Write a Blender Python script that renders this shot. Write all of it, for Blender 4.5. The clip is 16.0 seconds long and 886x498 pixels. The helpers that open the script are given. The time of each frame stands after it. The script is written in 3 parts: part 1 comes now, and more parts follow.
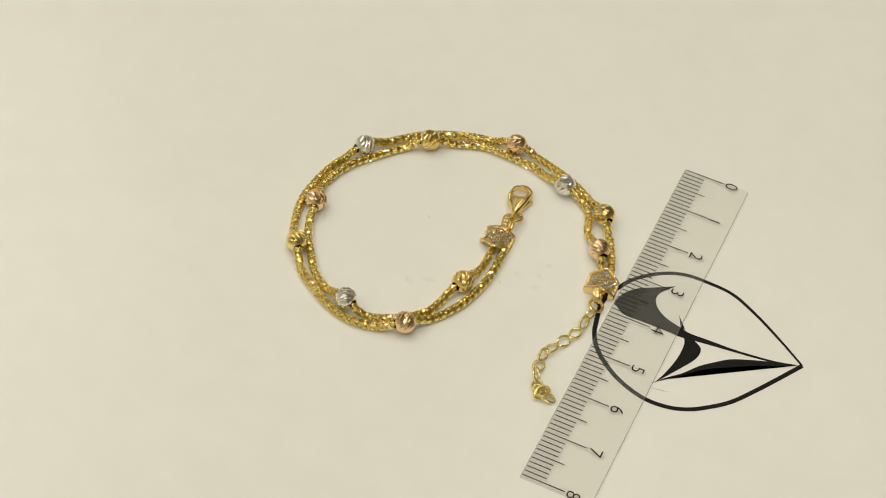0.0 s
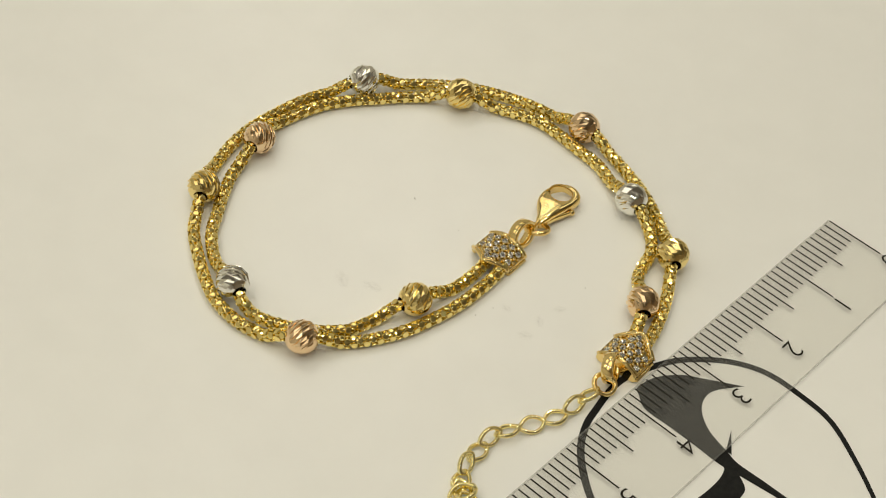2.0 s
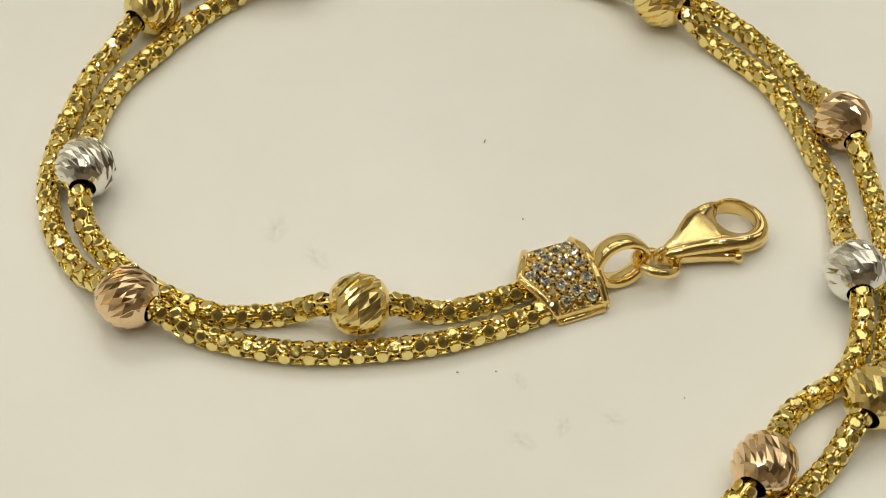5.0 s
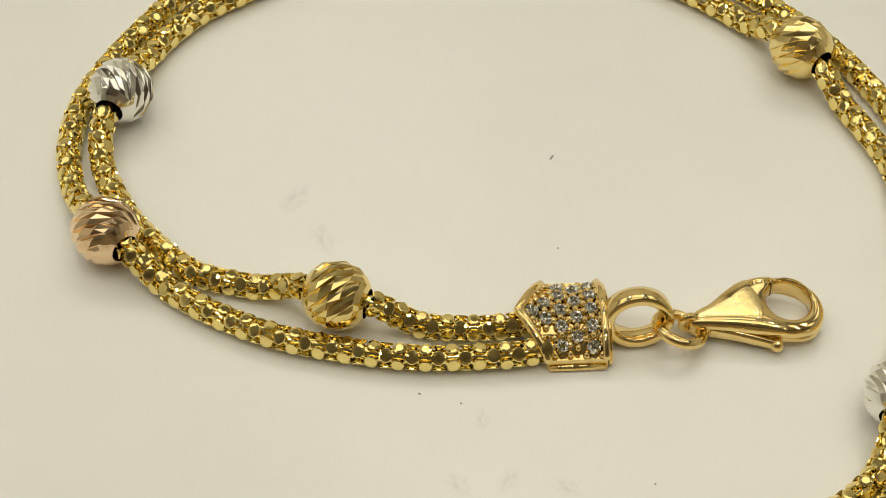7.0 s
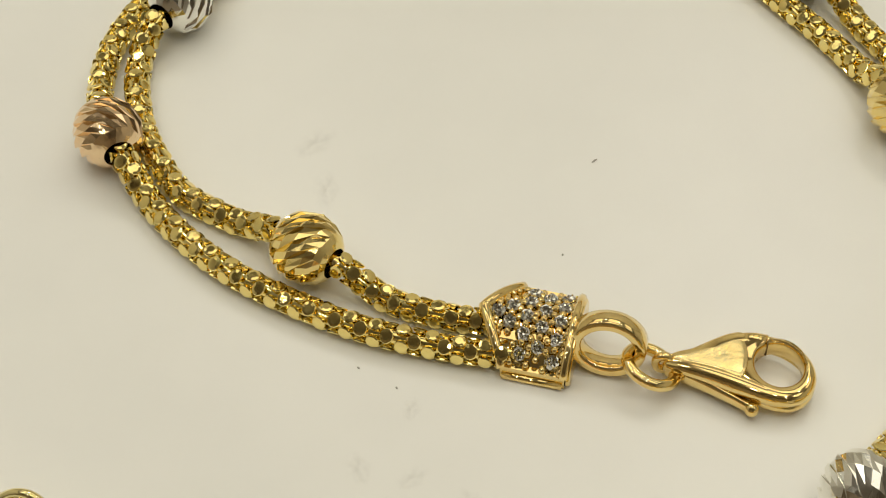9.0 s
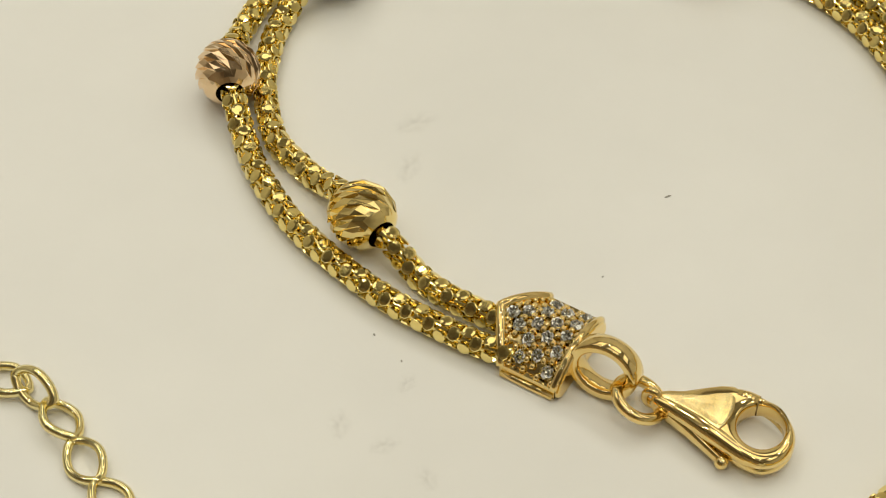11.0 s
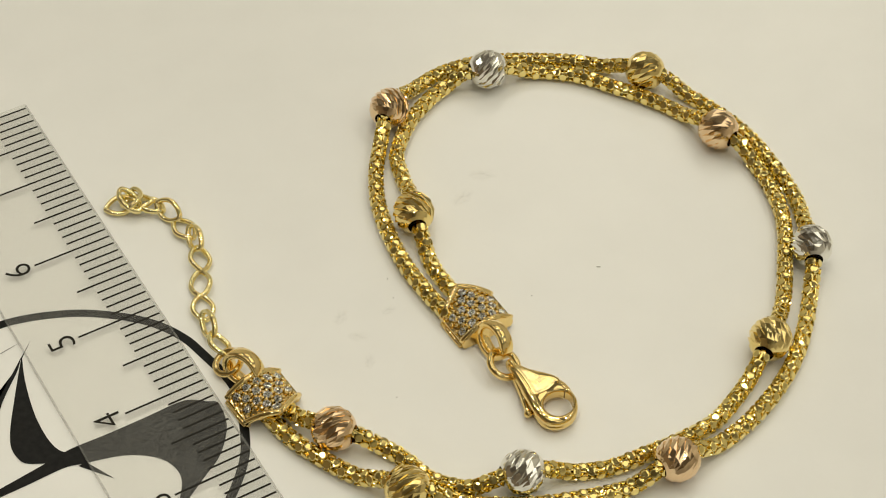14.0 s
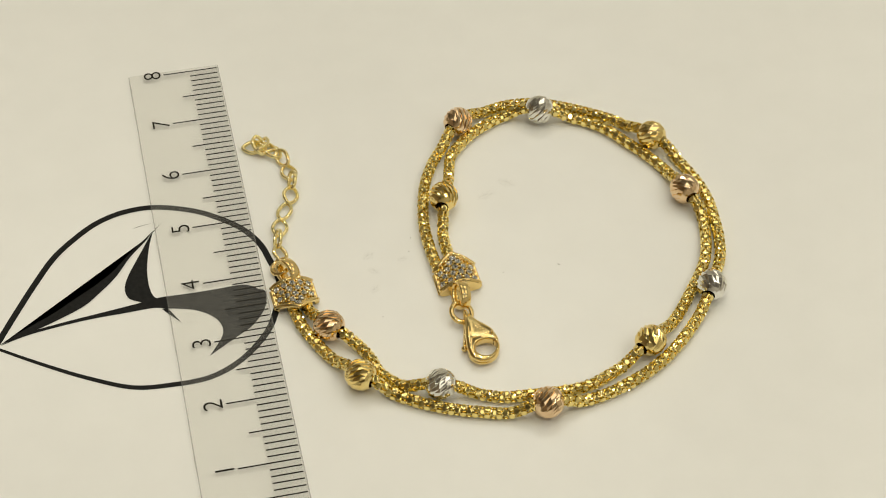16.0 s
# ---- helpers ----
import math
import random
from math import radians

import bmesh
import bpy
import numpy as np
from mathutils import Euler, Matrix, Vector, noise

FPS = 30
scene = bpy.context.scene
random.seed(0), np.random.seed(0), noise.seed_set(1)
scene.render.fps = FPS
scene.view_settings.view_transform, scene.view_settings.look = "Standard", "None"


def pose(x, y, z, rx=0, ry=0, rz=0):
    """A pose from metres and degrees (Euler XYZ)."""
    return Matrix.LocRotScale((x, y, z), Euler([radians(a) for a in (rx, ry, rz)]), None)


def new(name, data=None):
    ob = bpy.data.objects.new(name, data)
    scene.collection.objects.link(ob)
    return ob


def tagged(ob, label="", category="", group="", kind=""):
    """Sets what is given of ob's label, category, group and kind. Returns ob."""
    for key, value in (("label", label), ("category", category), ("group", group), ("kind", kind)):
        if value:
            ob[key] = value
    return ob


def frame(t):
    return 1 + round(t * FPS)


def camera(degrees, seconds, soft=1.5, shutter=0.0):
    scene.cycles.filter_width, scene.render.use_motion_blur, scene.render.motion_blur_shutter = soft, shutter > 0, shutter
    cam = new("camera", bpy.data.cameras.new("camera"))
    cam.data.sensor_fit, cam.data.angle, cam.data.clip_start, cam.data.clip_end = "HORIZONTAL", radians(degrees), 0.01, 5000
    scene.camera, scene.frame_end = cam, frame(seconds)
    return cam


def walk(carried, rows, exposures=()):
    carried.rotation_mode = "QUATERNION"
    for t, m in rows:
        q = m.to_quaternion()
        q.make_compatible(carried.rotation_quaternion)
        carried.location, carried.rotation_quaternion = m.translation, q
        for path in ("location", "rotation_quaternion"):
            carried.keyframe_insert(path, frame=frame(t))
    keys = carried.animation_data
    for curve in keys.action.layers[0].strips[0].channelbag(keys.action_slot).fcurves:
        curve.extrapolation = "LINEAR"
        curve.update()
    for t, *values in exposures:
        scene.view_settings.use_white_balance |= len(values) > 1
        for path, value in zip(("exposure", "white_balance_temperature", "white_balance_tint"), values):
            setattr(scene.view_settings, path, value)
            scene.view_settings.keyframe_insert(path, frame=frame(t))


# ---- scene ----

# ---------------------------------------------------------------- camera
cam = camera(25.00, 16.0, soft=1.0)
walk(cam, [
    (0, pose(0.05317, -0.26911, 0.27377, 41.64, -3.75, 24.79)),
    (0.5, pose(0.06378, -0.24086, 0.24572, 41.99, -3.69, 29.59)),
    (1, pose(0.06964, -0.21185, 0.21858, 42.24, -3.77, 34.34)),
    (1.5, pose(0.07591, -0.18663, 0.19704, 42.77, -3.05, 39.07)),
    (2, pose(0.07572, -0.16308, 0.17813, 42.59, -2.88, 43.32)),
    (2.5, pose(0.07390, -0.14249, 0.15990, 42.70, -2.67, 47.79)),
    (3, pose(0.07006, -0.12384, 0.14396, 42.41, -2.49, 52.37)),
    (3.5, pose(0.06645, -0.10737, 0.13098, 42.04, -2.45, 57.14)),
    (4, pose(0.06119, -0.09305, 0.11813, 41.97, -2.28, 61.76)),
    (4.5, pose(0.05561, -0.08152, 0.10754, 41.72, -2.04, 66.00)),
    (5, pose(0.04992, -0.07175, 0.09814, 41.25, -1.67, 70.29)),
    (5.2, pose(0.04728, -0.06779, 0.09413, 41.02, -1.43, 72.28)),
    (5.5, pose(0.04911, -0.06443, 0.09475, 41.13, -1.41, 74.92)),
    (6, pose(0.04859, -0.05733, 0.09213, 41.24, -1.19, 79.48)),
    (6.5, pose(0.04798, -0.05110, 0.09057, 41.23, -1.15, 83.86)),
    (7, pose(0.04715, -0.04509, 0.08932, 41.23, -1.13, 88.27)),
    (7.3, pose(0.04975, -0.04172, 0.09170, 41.44, -1.16, 90.88)),
    (7.5, pose(0.04751, -0.03917, 0.08951, 41.53, -1.23, 92.59)),
    (8, pose(0.04283, -0.03313, 0.08409, 40.71, -0.91, 97.08)),
    (8.5, pose(0.04132, -0.02769, 0.08316, 41.08, -0.70, 101.53)),
    (9, pose(0.04078, -0.02238, 0.08343, 41.04, -0.95, 105.59)),
    (9.2, pose(0.04029, -0.02006, 0.08350, 40.85, -0.92, 107.37)),
    (9.5, pose(0.03853, -0.01733, 0.08244, 40.90, -0.76, 110.05)),
    (10, pose(0.03677, -0.01253, 0.08325, 40.66, -0.49, 114.47)),
    (10.5, pose(0.03578, -0.00805, 0.08502, 40.46, -0.54, 118.71)),
    (11, pose(0.03564, -0.00209, 0.08783, 40.62, -0.39, 123.23)),
    (11.3, pose(0.03605, 0.00170, 0.09038, 40.70, -0.40, 125.83)),
    (11.5, pose(0.03701, 0.00501, 0.09307, 40.79, -0.61, 127.44)),
    (12, pose(0.03930, 0.01349, 0.09994, 40.81, -0.74, 131.46)),
    (12.5, pose(0.04129, 0.02372, 0.10804, 41.09, -1.13, 135.62)),
    (13, pose(0.04147, 0.03478, 0.11620, 41.37, -1.13, 140.38)),
    (13.5, pose(0.04224, 0.04841, 0.12803, 41.63, -1.49, 144.60)),
    (14, pose(0.04242, 0.06400, 0.14211, 41.91, -1.64, 148.99)),
    (14.5, pose(0.03981, 0.08196, 0.15853, 41.72, -1.53, 153.54)),
    (15, pose(0.03618, 0.10211, 0.17652, 41.71, -1.34, 158.00)),
    (15.5, pose(0.03073, 0.12563, 0.19740, 41.79, -1.08, 162.50)),
    (16, pose(0.01695, 0.13077, 0.19951, 41.32, -0.80, 167.37)),
], exposures=[(0, 0.08), (2.5, 0.0), (14.0, 0.0), (16, 0.04)])

# ---------------------------------------------------------------- light
world = bpy.data.worlds.new("room_air")
world.use_nodes = True
world.node_tree.nodes["Background"].inputs[0].default_value = (1.0, 0.95, 0.86, 1)
world.node_tree.nodes["Background"].inputs[1].default_value = 0.05
scene.world = world
scene.view_settings.exposure = 0.0


def ceiling_lamp(x, y, size, watts, shape="SQUARE"):
    data = bpy.data.lights.new("ceiling_lamp", "AREA")
    data.shape, data.size, data.energy, data.color = shape, size, watts, (1.0, 0.955, 0.80)
    ob = new("ceiling_lamp", data)
    ob.matrix_basis = pose(x, y, 1.59)
    return ob


# panels out of view, layout made up to fill the gold's reflections
for px in (-1.35, -0.05):
    for py in (-1.25, 0.0, 1.25):
        ceiling_lamp(px, py, 0.80, 2.1)
# small disks out of view, so many only to put glints on studs
for k in range(22):
    ceiling_lamp(-1.55 + 0.56 * (k % 5) + 0.2 * ((k // 5) % 2), -1.45 + 0.62 * (k // 5) + 0.13 * (k % 3), 0.07, 1.12, "DISK")

# ---------------------------------------------------------------- materials
MM = 0.001


def shader(name):
    m = bpy.data.materials.new(name)
    m.use_nodes = True
    nt = m.node_tree
    return m, nt, nt.nodes["Principled BSDF"]


def noise_on(nt, scale, detail=4.0, space="Object"):
    tc = nt.nodes.new("ShaderNodeTexCoord")
    n = nt.nodes.new("ShaderNodeTexNoise")
    n.inputs["Scale"].default_value, n.inputs["Detail"].default_value = scale, detail
    nt.links.new(tc.outputs[space], n.inputs["Vector"])
    return n


def ramp(nt, src, lo, hi, p0=0.3, p1=0.7):
    r = nt.nodes.new("ShaderNodeValToRGB")
    r.color_ramp.elements[0].position, r.color_ramp.elements[1].position = p0, p1
    r.color_ramp.elements[0].color, r.color_ramp.elements[1].color = (*lo, 1), (*hi, 1)
    nt.links.new(src, r.inputs[0])
    return r.outputs[0]


def metal(name, lo, hi, rough=0.14, vary=0.10, scale=900.0, bump=0.05):
    m, nt, b = shader(name)
    b.inputs["Metallic"].default_value = 1.0
    n = noise_on(nt, scale)
    nt.links.new(ramp(nt, n.outputs["Fac"], lo, hi), b.inputs["Base Color"])
    mr = nt.nodes.new("ShaderNodeMapRange")
    mr.inputs["To Min"].default_value, mr.inputs["To Max"].default_value = rough - vary / 2, rough + vary / 2
    n2 = noise_on(nt, scale * 2.7, 6.0)
    nt.links.new(n2.outputs["Fac"], mr.inputs["Value"])
    nt.links.new(mr.outputs[0], b.inputs["Roughness"])
    bp = nt.nodes.new("ShaderNodeBump")
    bp.inputs["Strength"].default_value, bp.inputs["Distance"].default_value = bump, 0.00005
    nt.links.new(n2.outputs["Fac"], bp.inputs["Height"])
    nt.links.new(bp.outputs[0], b.inputs["Normal"])
    return m


GOLD = metal("yellow_gold", (0.95, 0.735, 0.28), (1.0, 0.825, 0.38), 0.08, 0.06)
GOLD_LINK = metal("link_gold", (1.0, 0.785, 0.27), (1.0, 0.86, 0.37), 0.08, 0.05)
GOLD_WARM = metal("polished_gold", (0.93, 0.69, 0.27), (0.98, 0.78, 0.36), 0.07, 0.04, 900.0, 0.03)
GOLD_WORN = metal("worn_gold", (0.88, 0.67, 0.27), (0.95, 0.76, 0.37), 0.22, 0.14, 1500.0, 0.22)
GOLD_PALE = metal("pale_gold", (0.97, 0.80, 0.36), (1.0, 0.90, 0.48), 0.10)
ROSE = metal("rose_gold", (0.91, 0.655, 0.39), (0.97, 0.75, 0.48), 0.08, 0.06)
# dark brown that paints the shade within the clasp's gate gaps
SEAM = metal("gap_shade", (0.16, 0.10, 0.04), (0.24, 0.16, 0.06), 0.4, 0.1)
SILVER = metal("white_gold", (0.86, 0.85, 0.79), (0.94, 0.93, 0.87), 0.08, 0.06)

STONE, nt, b = shader("cut_crystal")
b.inputs["Base Color"].default_value = (0.95, 0.955, 0.91, 1)
b.inputs["Roughness"].default_value = 0.03
b.inputs["Metallic"].default_value = 0.6
b.inputs["Transmission Weight"].default_value = 1.0
b.inputs["IOR"].default_value = 2.1
b.inputs["Coat Weight"].default_value = 1.0

BOARD, nt, b = shader("gloss_white_laminate")
n = noise_on(nt, 14.0, 3.0)
n2 = noise_on(nt, 160.0, 6.0)
mix = nt.nodes.new("ShaderNodeMix")
mix.data_type = "RGBA"
mix.inputs[0].default_value = 0.35
nt.links.new(ramp(nt, n.outputs["Fac"], (0.77, 0.765, 0.74), (0.82, 0.815, 0.79)), mix.inputs[6])
nt.links.new(ramp(nt, n2.outputs["Fac"], (0.76, 0.755, 0.73), (0.82, 0.815, 0.79)), mix.inputs[7])
nt.links.new(mix.outputs[2], b.inputs["Base Color"])
b.inputs["Roughness"].default_value = 0.28
b.inputs["Specular IOR Level"].default_value = 0.5
bp = nt.nodes.new("ShaderNodeBump")
bp.inputs["Strength"].default_value, bp.inputs["Distance"].default_value = 0.05, 0.0001
n3 = noise_on(nt, 1500.0, 2.0)
nt.links.new(n3.outputs["Fac"], bp.inputs["Height"])
nt.links.new(bp.outputs[0], b.inputs["Normal"])

INK, nt, b = shader("black_print")
n = noise_on(nt, 1800.0, 4.0)
nt.links.new(ramp(nt, n.outputs["Fac"], (0.004, 0.004, 0.004), (0.011, 0.011, 0.010)), b.inputs["Base Color"])
b.inputs["Roughness"].default_value = 0.5
b.inputs["Specular IOR Level"].default_value = 0.14

TICK, nt, b = shader("ruler_ink")
n = noise_on(nt, 2500.0, 4.0)
nt.links.new(ramp(nt, n.outputs["Fac"], (0.008, 0.007, 0.005), (0.022, 0.019, 0.014)), b.inputs["Base Color"])
b.inputs["Roughness"].default_value = 0.5
b.inputs["Specular IOR Level"].default_value = 0.12

RULER, nt, b = shader("clear_plastic")
n = noise_on(nt, 700.0, 6.0)
nt.links.new(ramp(nt, n.outputs["Fac"], (0.82, 0.81, 0.76), (0.92, 0.91, 0.86)), b.inputs["Base Color"])
b.inputs["Roughness"].default_value = 0.30
clear = nt.nodes.new("ShaderNodeBsdfTransparent")
clear.inputs[0].default_value = (0.942, 0.94, 0.93, 1)
mx = nt.nodes.new("ShaderNodeMixShader")
n2 = noise_on(nt, 4800.0, 4.0)
nt.links.new(ramp(nt, n2.outputs["Fac"], (0.028,) * 3, (0.075,) * 3, 0.42, 0.66), mx.inputs[0])
nt.links.new(clear.outputs[0], mx.inputs[1])
nt.links.new(b.outputs[0], mx.inputs[2])
nt.links.new(mx.outputs[0], nt.nodes["Material Output"].inputs[0])

# grey tint standing for the dark line that clear plastic refracts at its edge
EDGE, nt, b = shader("edge_line_tint")
n = noise_on(nt, 900.0, 6.0)
nt.links.new(ramp(nt, n.outputs["Fac"], (0.22, 0.22, 0.21), (0.42, 0.42, 0.40)), b.inputs["Base Color"])
b.inputs["Roughness"].default_value = 0.4
clear = nt.nodes.new("ShaderNodeBsdfTransparent")
mx = nt.nodes.new("ShaderNodeMixShader")
mx.inputs[0].default_value = 0.18
nt.links.new(clear.outputs[0], mx.inputs[1])
nt.links.new(b.outputs[0], mx.inputs[2])
nt.links.new(mx.outputs[0], nt.nodes["Material Output"].inputs[0])

WALL, nt, b = shader("painted_plaster")
n = noise_on(nt, 6.0, 5.0)
nt.links.new(ramp(nt, n.outputs["Fac"], (0.72, 0.69, 0.62), (0.79, 0.76, 0.69)), b.inputs["Base Color"])
b.inputs["Roughness"].default_value = 0.8
# brown of the unseen east wall, added for dark warm reflections in the gold
DARK, nt, b = shader("dark_reflection_brown")
n = noise_on(nt, 8.0, 6.0)
nt.links.new(ramp(nt, n.outputs["Fac"], (0.36, 0.29, 0.20), (0.46, 0.37, 0.27)), b.inputs["Base Color"])
b.inputs["Roughness"].default_value = 0.5
# ceiling out of view, greyed so reflections between the lamps turn darker
CEIL, nt, b = shader("unseen_ceiling_grey")
n = noise_on(nt, 9.0, 5.0)
nt.links.new(ramp(nt, n.outputs["Fac"], (0.40, 0.38, 0.35), (0.46, 0.44, 0.41)), b.inputs["Base Color"])
b.inputs["Roughness"].default_value = 0.85
FLOOR, nt, b = shader("brown_floor")
n = noise_on(nt, 12.0, 6.0)
nt.links.new(ramp(nt, n.outputs["Fac"], (0.13, 0.10, 0.075), (0.20, 0.16, 0.12)), b.inputs["Base Color"])
b.inputs["Roughness"].default_value = 0.5
DUST, nt, b = shader("grey_dust")
n = noise_on(nt, 3000.0, 3.0)
nt.links.new(ramp(nt, n.outputs["Fac"], (0.24, 0.23, 0.20), (0.44, 0.42, 0.38)), b.inputs["Base Color"])
b.inputs["Roughness"].default_value = 0.9

SMUDGE, nt, b = shader("grey_smudge")
b.inputs["Base Color"].default_value = (0.50, 0.48, 0.42, 1)
b.inputs["Roughness"].default_value = 0.7
tc = nt.nodes.new("ShaderNodeTexCoord")
blot = nt.nodes.new("ShaderNodeTexGradient")
blot.gradient_type = "SPHERICAL"
nt.links.new(tc.outputs["Object"], blot.inputs["Vector"])
n = noise_on(nt, 2.2, 3.0)
mul = nt.nodes.new("ShaderNodeMath")
mul.operation = "MULTIPLY"
nt.links.new(blot.outputs["Fac"], mul.inputs[0])
nt.links.new(ramp(nt, n.outputs["Fac"], (0.0,) * 3, (0.20,) * 3, 0.36, 0.80), mul.inputs[1])
clear = nt.nodes.new("ShaderNodeBsdfTransparent")
mx = nt.nodes.new("ShaderNodeMixShader")
nt.links.new(mul.outputs[0], mx.inputs[0])
nt.links.new(clear.outputs[0], mx.inputs[1])
nt.links.new(b.outputs[0], mx.inputs[2])
nt.links.new(mx.outputs[0], nt.nodes["Material Output"].inputs[0])

# ---------------------------------------------------------------- building helpers
PLACE = {}


def link_up(ob, parent, at):
    """Hang ob under parent so that it stands at the world pose `at`."""
    ob.parent = parent
    if parent is not None:
        ob.matrix_parent_inverse = PLACE[parent].inverted()
    ob.matrix_basis = at
    PLACE[ob] = at.copy()
    return ob


def to_mesh(name, bm, material, smooth=False):
    me = bpy.data.meshes.new(name)
    bmesh.ops.recalc_face_normals(bm, faces=bm.faces[:])
    bm.to_mesh(me)
    bm.free()
    me.materials.append(material)
    if smooth:
        me.polygons.foreach_set("use_smooth", [True] * len(me.polygons))
    return me


def part(name, bm, material, parent, label="", at=Matrix(), smooth=False):
    ob = link_up(new(name, to_mesh(name, bm, material, smooth)), parent, at)
    return tagged(ob, label=label)


def piece(name, mesh, parent, at):
    return link_up(new(name, mesh), parent, at)


def thing(name, at, label, category):
    return tagged(link_up(new(name), None, at), label=label, category=category)


def box(bm, x0, y0, z0, x1, y1, z1):
    m = Matrix.Translation(((x0 + x1) / 2, (y0 + y1) / 2, (z0 + z1) / 2)) @ Matrix.Diagonal((x1 - x0, y1 - y0, z1 - z0, 1))
    bmesh.ops.create_cube(bm, size=1.0, matrix=m)
    return bm


def grid_faces(bm, rings, close_ring=True, cap0=False, cap1=False):
    """Quads between successive rings of vertices."""
    k = len(rings[0])
    for a, c in zip(rings[:-1], rings[1:]):
        for i in range(k if close_ring else k - 1):
            j = (i + 1) % k
            bm.faces.new((a[i], a[j], c[j], c[i]))
    if cap0:
        bm.faces.new(list(reversed(rings[0])))
    if cap1:
        bm.faces.new(rings[-1])


def frames_along(pts, up=Vector((0, 0, 1))):
    out = []
    for i, p in enumerate(pts):
        t = (pts[min(i + 1, len(pts) - 1)] - pts[max(i - 1, 0)]).normalized()
        s = up.cross(t)
        s = s.normalized() if s.length > 1e-6 else Vector((1, 0, 0))
        out.append((p, t, s, t.cross(s)))
    return out


def tube(bm, pts, radius, sides=10, closed=False, flat=1.0):
    """A round wire along pts; radius may be a list, flat squeezes its height."""
    if closed:
        n = len(pts)
        fr = []
        mid = sum(pts, Vector()) / n
        nrm = Vector()
        for i in range(n):
            nrm += (pts[i] - mid).cross(pts[(i + 1) % n] - mid)
        nrm.normalize()
        for i in range(n):
            t = (pts[(i + 1) % n] - pts[i - 1]).normalized()
            fr.append((pts[i], t, nrm.cross(t).normalized(), nrm))
    else:
        fr = frames_along(pts)
    rings = []
    for i, (p, t, s, u) in enumerate(fr):
        r = radius[i] if isinstance(radius, list) else radius
        rings.append([bm.verts.new(p + s * (r * math.cos(2 * math.pi * k / sides)) + u * (r * flat * math.sin(2 * math.pi * k / sides)))
                      for k in range(sides)])
    if closed:
        rings.append(rings[0])
        grid_faces(bm, rings)
    else:
        grid_faces(bm, rings, True, True, True)
    return bm


def spline(points, step):
    """Smooth curve through points, cut into equal steps."""
    p = [Vector(q) for q in points]
    p = [2 * p[0] - p[1]] + p + [2 * p[-1] - p[-2]]
    fine = []
    for i in range(1, len(p) - 2):
        for k in range(24):
            t = k / 24
            a, b2, c, d = p[i - 1], p[i], p[i + 1], p[i + 2]
            fine.append(0.5 * (2 * b2 + (c - a) * t + (2 * a - 5 * b2 + 4 * c - d) * t * t + (3 * b2 - a - 3 * c + d) * t ** 3))
    fine.append(p[-2])
    run = [0.0]
    for a, c in zip(fine[:-1], fine[1:]):
        run.append(run[-1] + (c - a).length)
    n = max(2, round(run[-1] / step))
    out, j = [], 0
    for k in range(n + 1):
        s = run[-1] * k / n
        while j < len(run) - 2 and run[j + 1] < s:
            j += 1
        f = (s - run[j]) / max(run[j + 1] - run[j], 1e-12)
        out.append(fine[j].lerp(fine[j + 1], f))
    return out


# ---------------------------------------------------------------- unseen room, toned for the metal's reflections, and counter
def room_slab(name, x0, y0, z0, x1, y1, z1, material, label):
    bm = bmesh.new()
    box(bm, x0, y0, z0, x1, y1, z1)
    ob = link_up(new(name, to_mesh(name, bm, material)), None, Matrix())
    return tagged(ob, label=label, kind="structure")


room_slab("floor", -2.1, -2.1, -0.95, 2.1, 2.1, -0.90, FLOOR, "plain brown floor")
room_slab("ceiling", -2.1, -2.1, 1.60, 2.1, 2.1, 1.65, CEIL, "unseen ceiling, greyed to darken the metal's reflections")
room_slab("wall_north", -2.1, 2.0, -0.90, 2.1, 2.1, 1.60, WALL, "plain beige painted wall")
room_slab("wall_south", -2.1, -2.1, -0.90, 2.1, -2.0, 1.60, WALL, "plain beige painted wall")
room_slab("wall_east", 2.0, -2.0, -0.90, 2.1, 2.0, 1.60, DARK, "unseen brown wall added to give the metal dark reflections")
room_slab("wall_west", -2.1, -2.0, -0.90, -2.0, 2.0, 1.60, WALL, "plain beige painted wall")

counter = thing("counter", pose(0, 0, -0.90), "white counter with a glossy laminate top bearing a black emblem", "counter")
bm = box(bmesh.new(), -0.60, -0.45, -0.025, 0.55, 0.42, 0.0)
bmesh.ops.bevel(bm, geom=bm.edges[:], offset=0.003, segments=2, affect="EDGES")
top = part("worktop", bm, BOARD, counter, "glossy warm-white laminate with faint smudges")
part("body", box(bmesh.new(), -0.57, -0.42, -0.90, 0.52, 0.40, -0.025), WALL, counter)


def printed(name, outline, z=0.00003, label="black printed stroke"):
    bm = bmesh.new()
    vs = [bm.verts.new((x * MM, y * MM, z)) for x, y in outline]
    f = bm.faces.new(vs)
    bmesh.ops.triangulate(bm, faces=[f])
    bmesh.ops.recalc_face_normals(bm, faces=bm.faces[:])
    return part(name, bm, INK, top, label)


def curve2(points):
    """Smooth open 2D curve."""
    return [(v.x, v.y) for v in spline([(x, y, 0) for x, y in points], 0.35)]


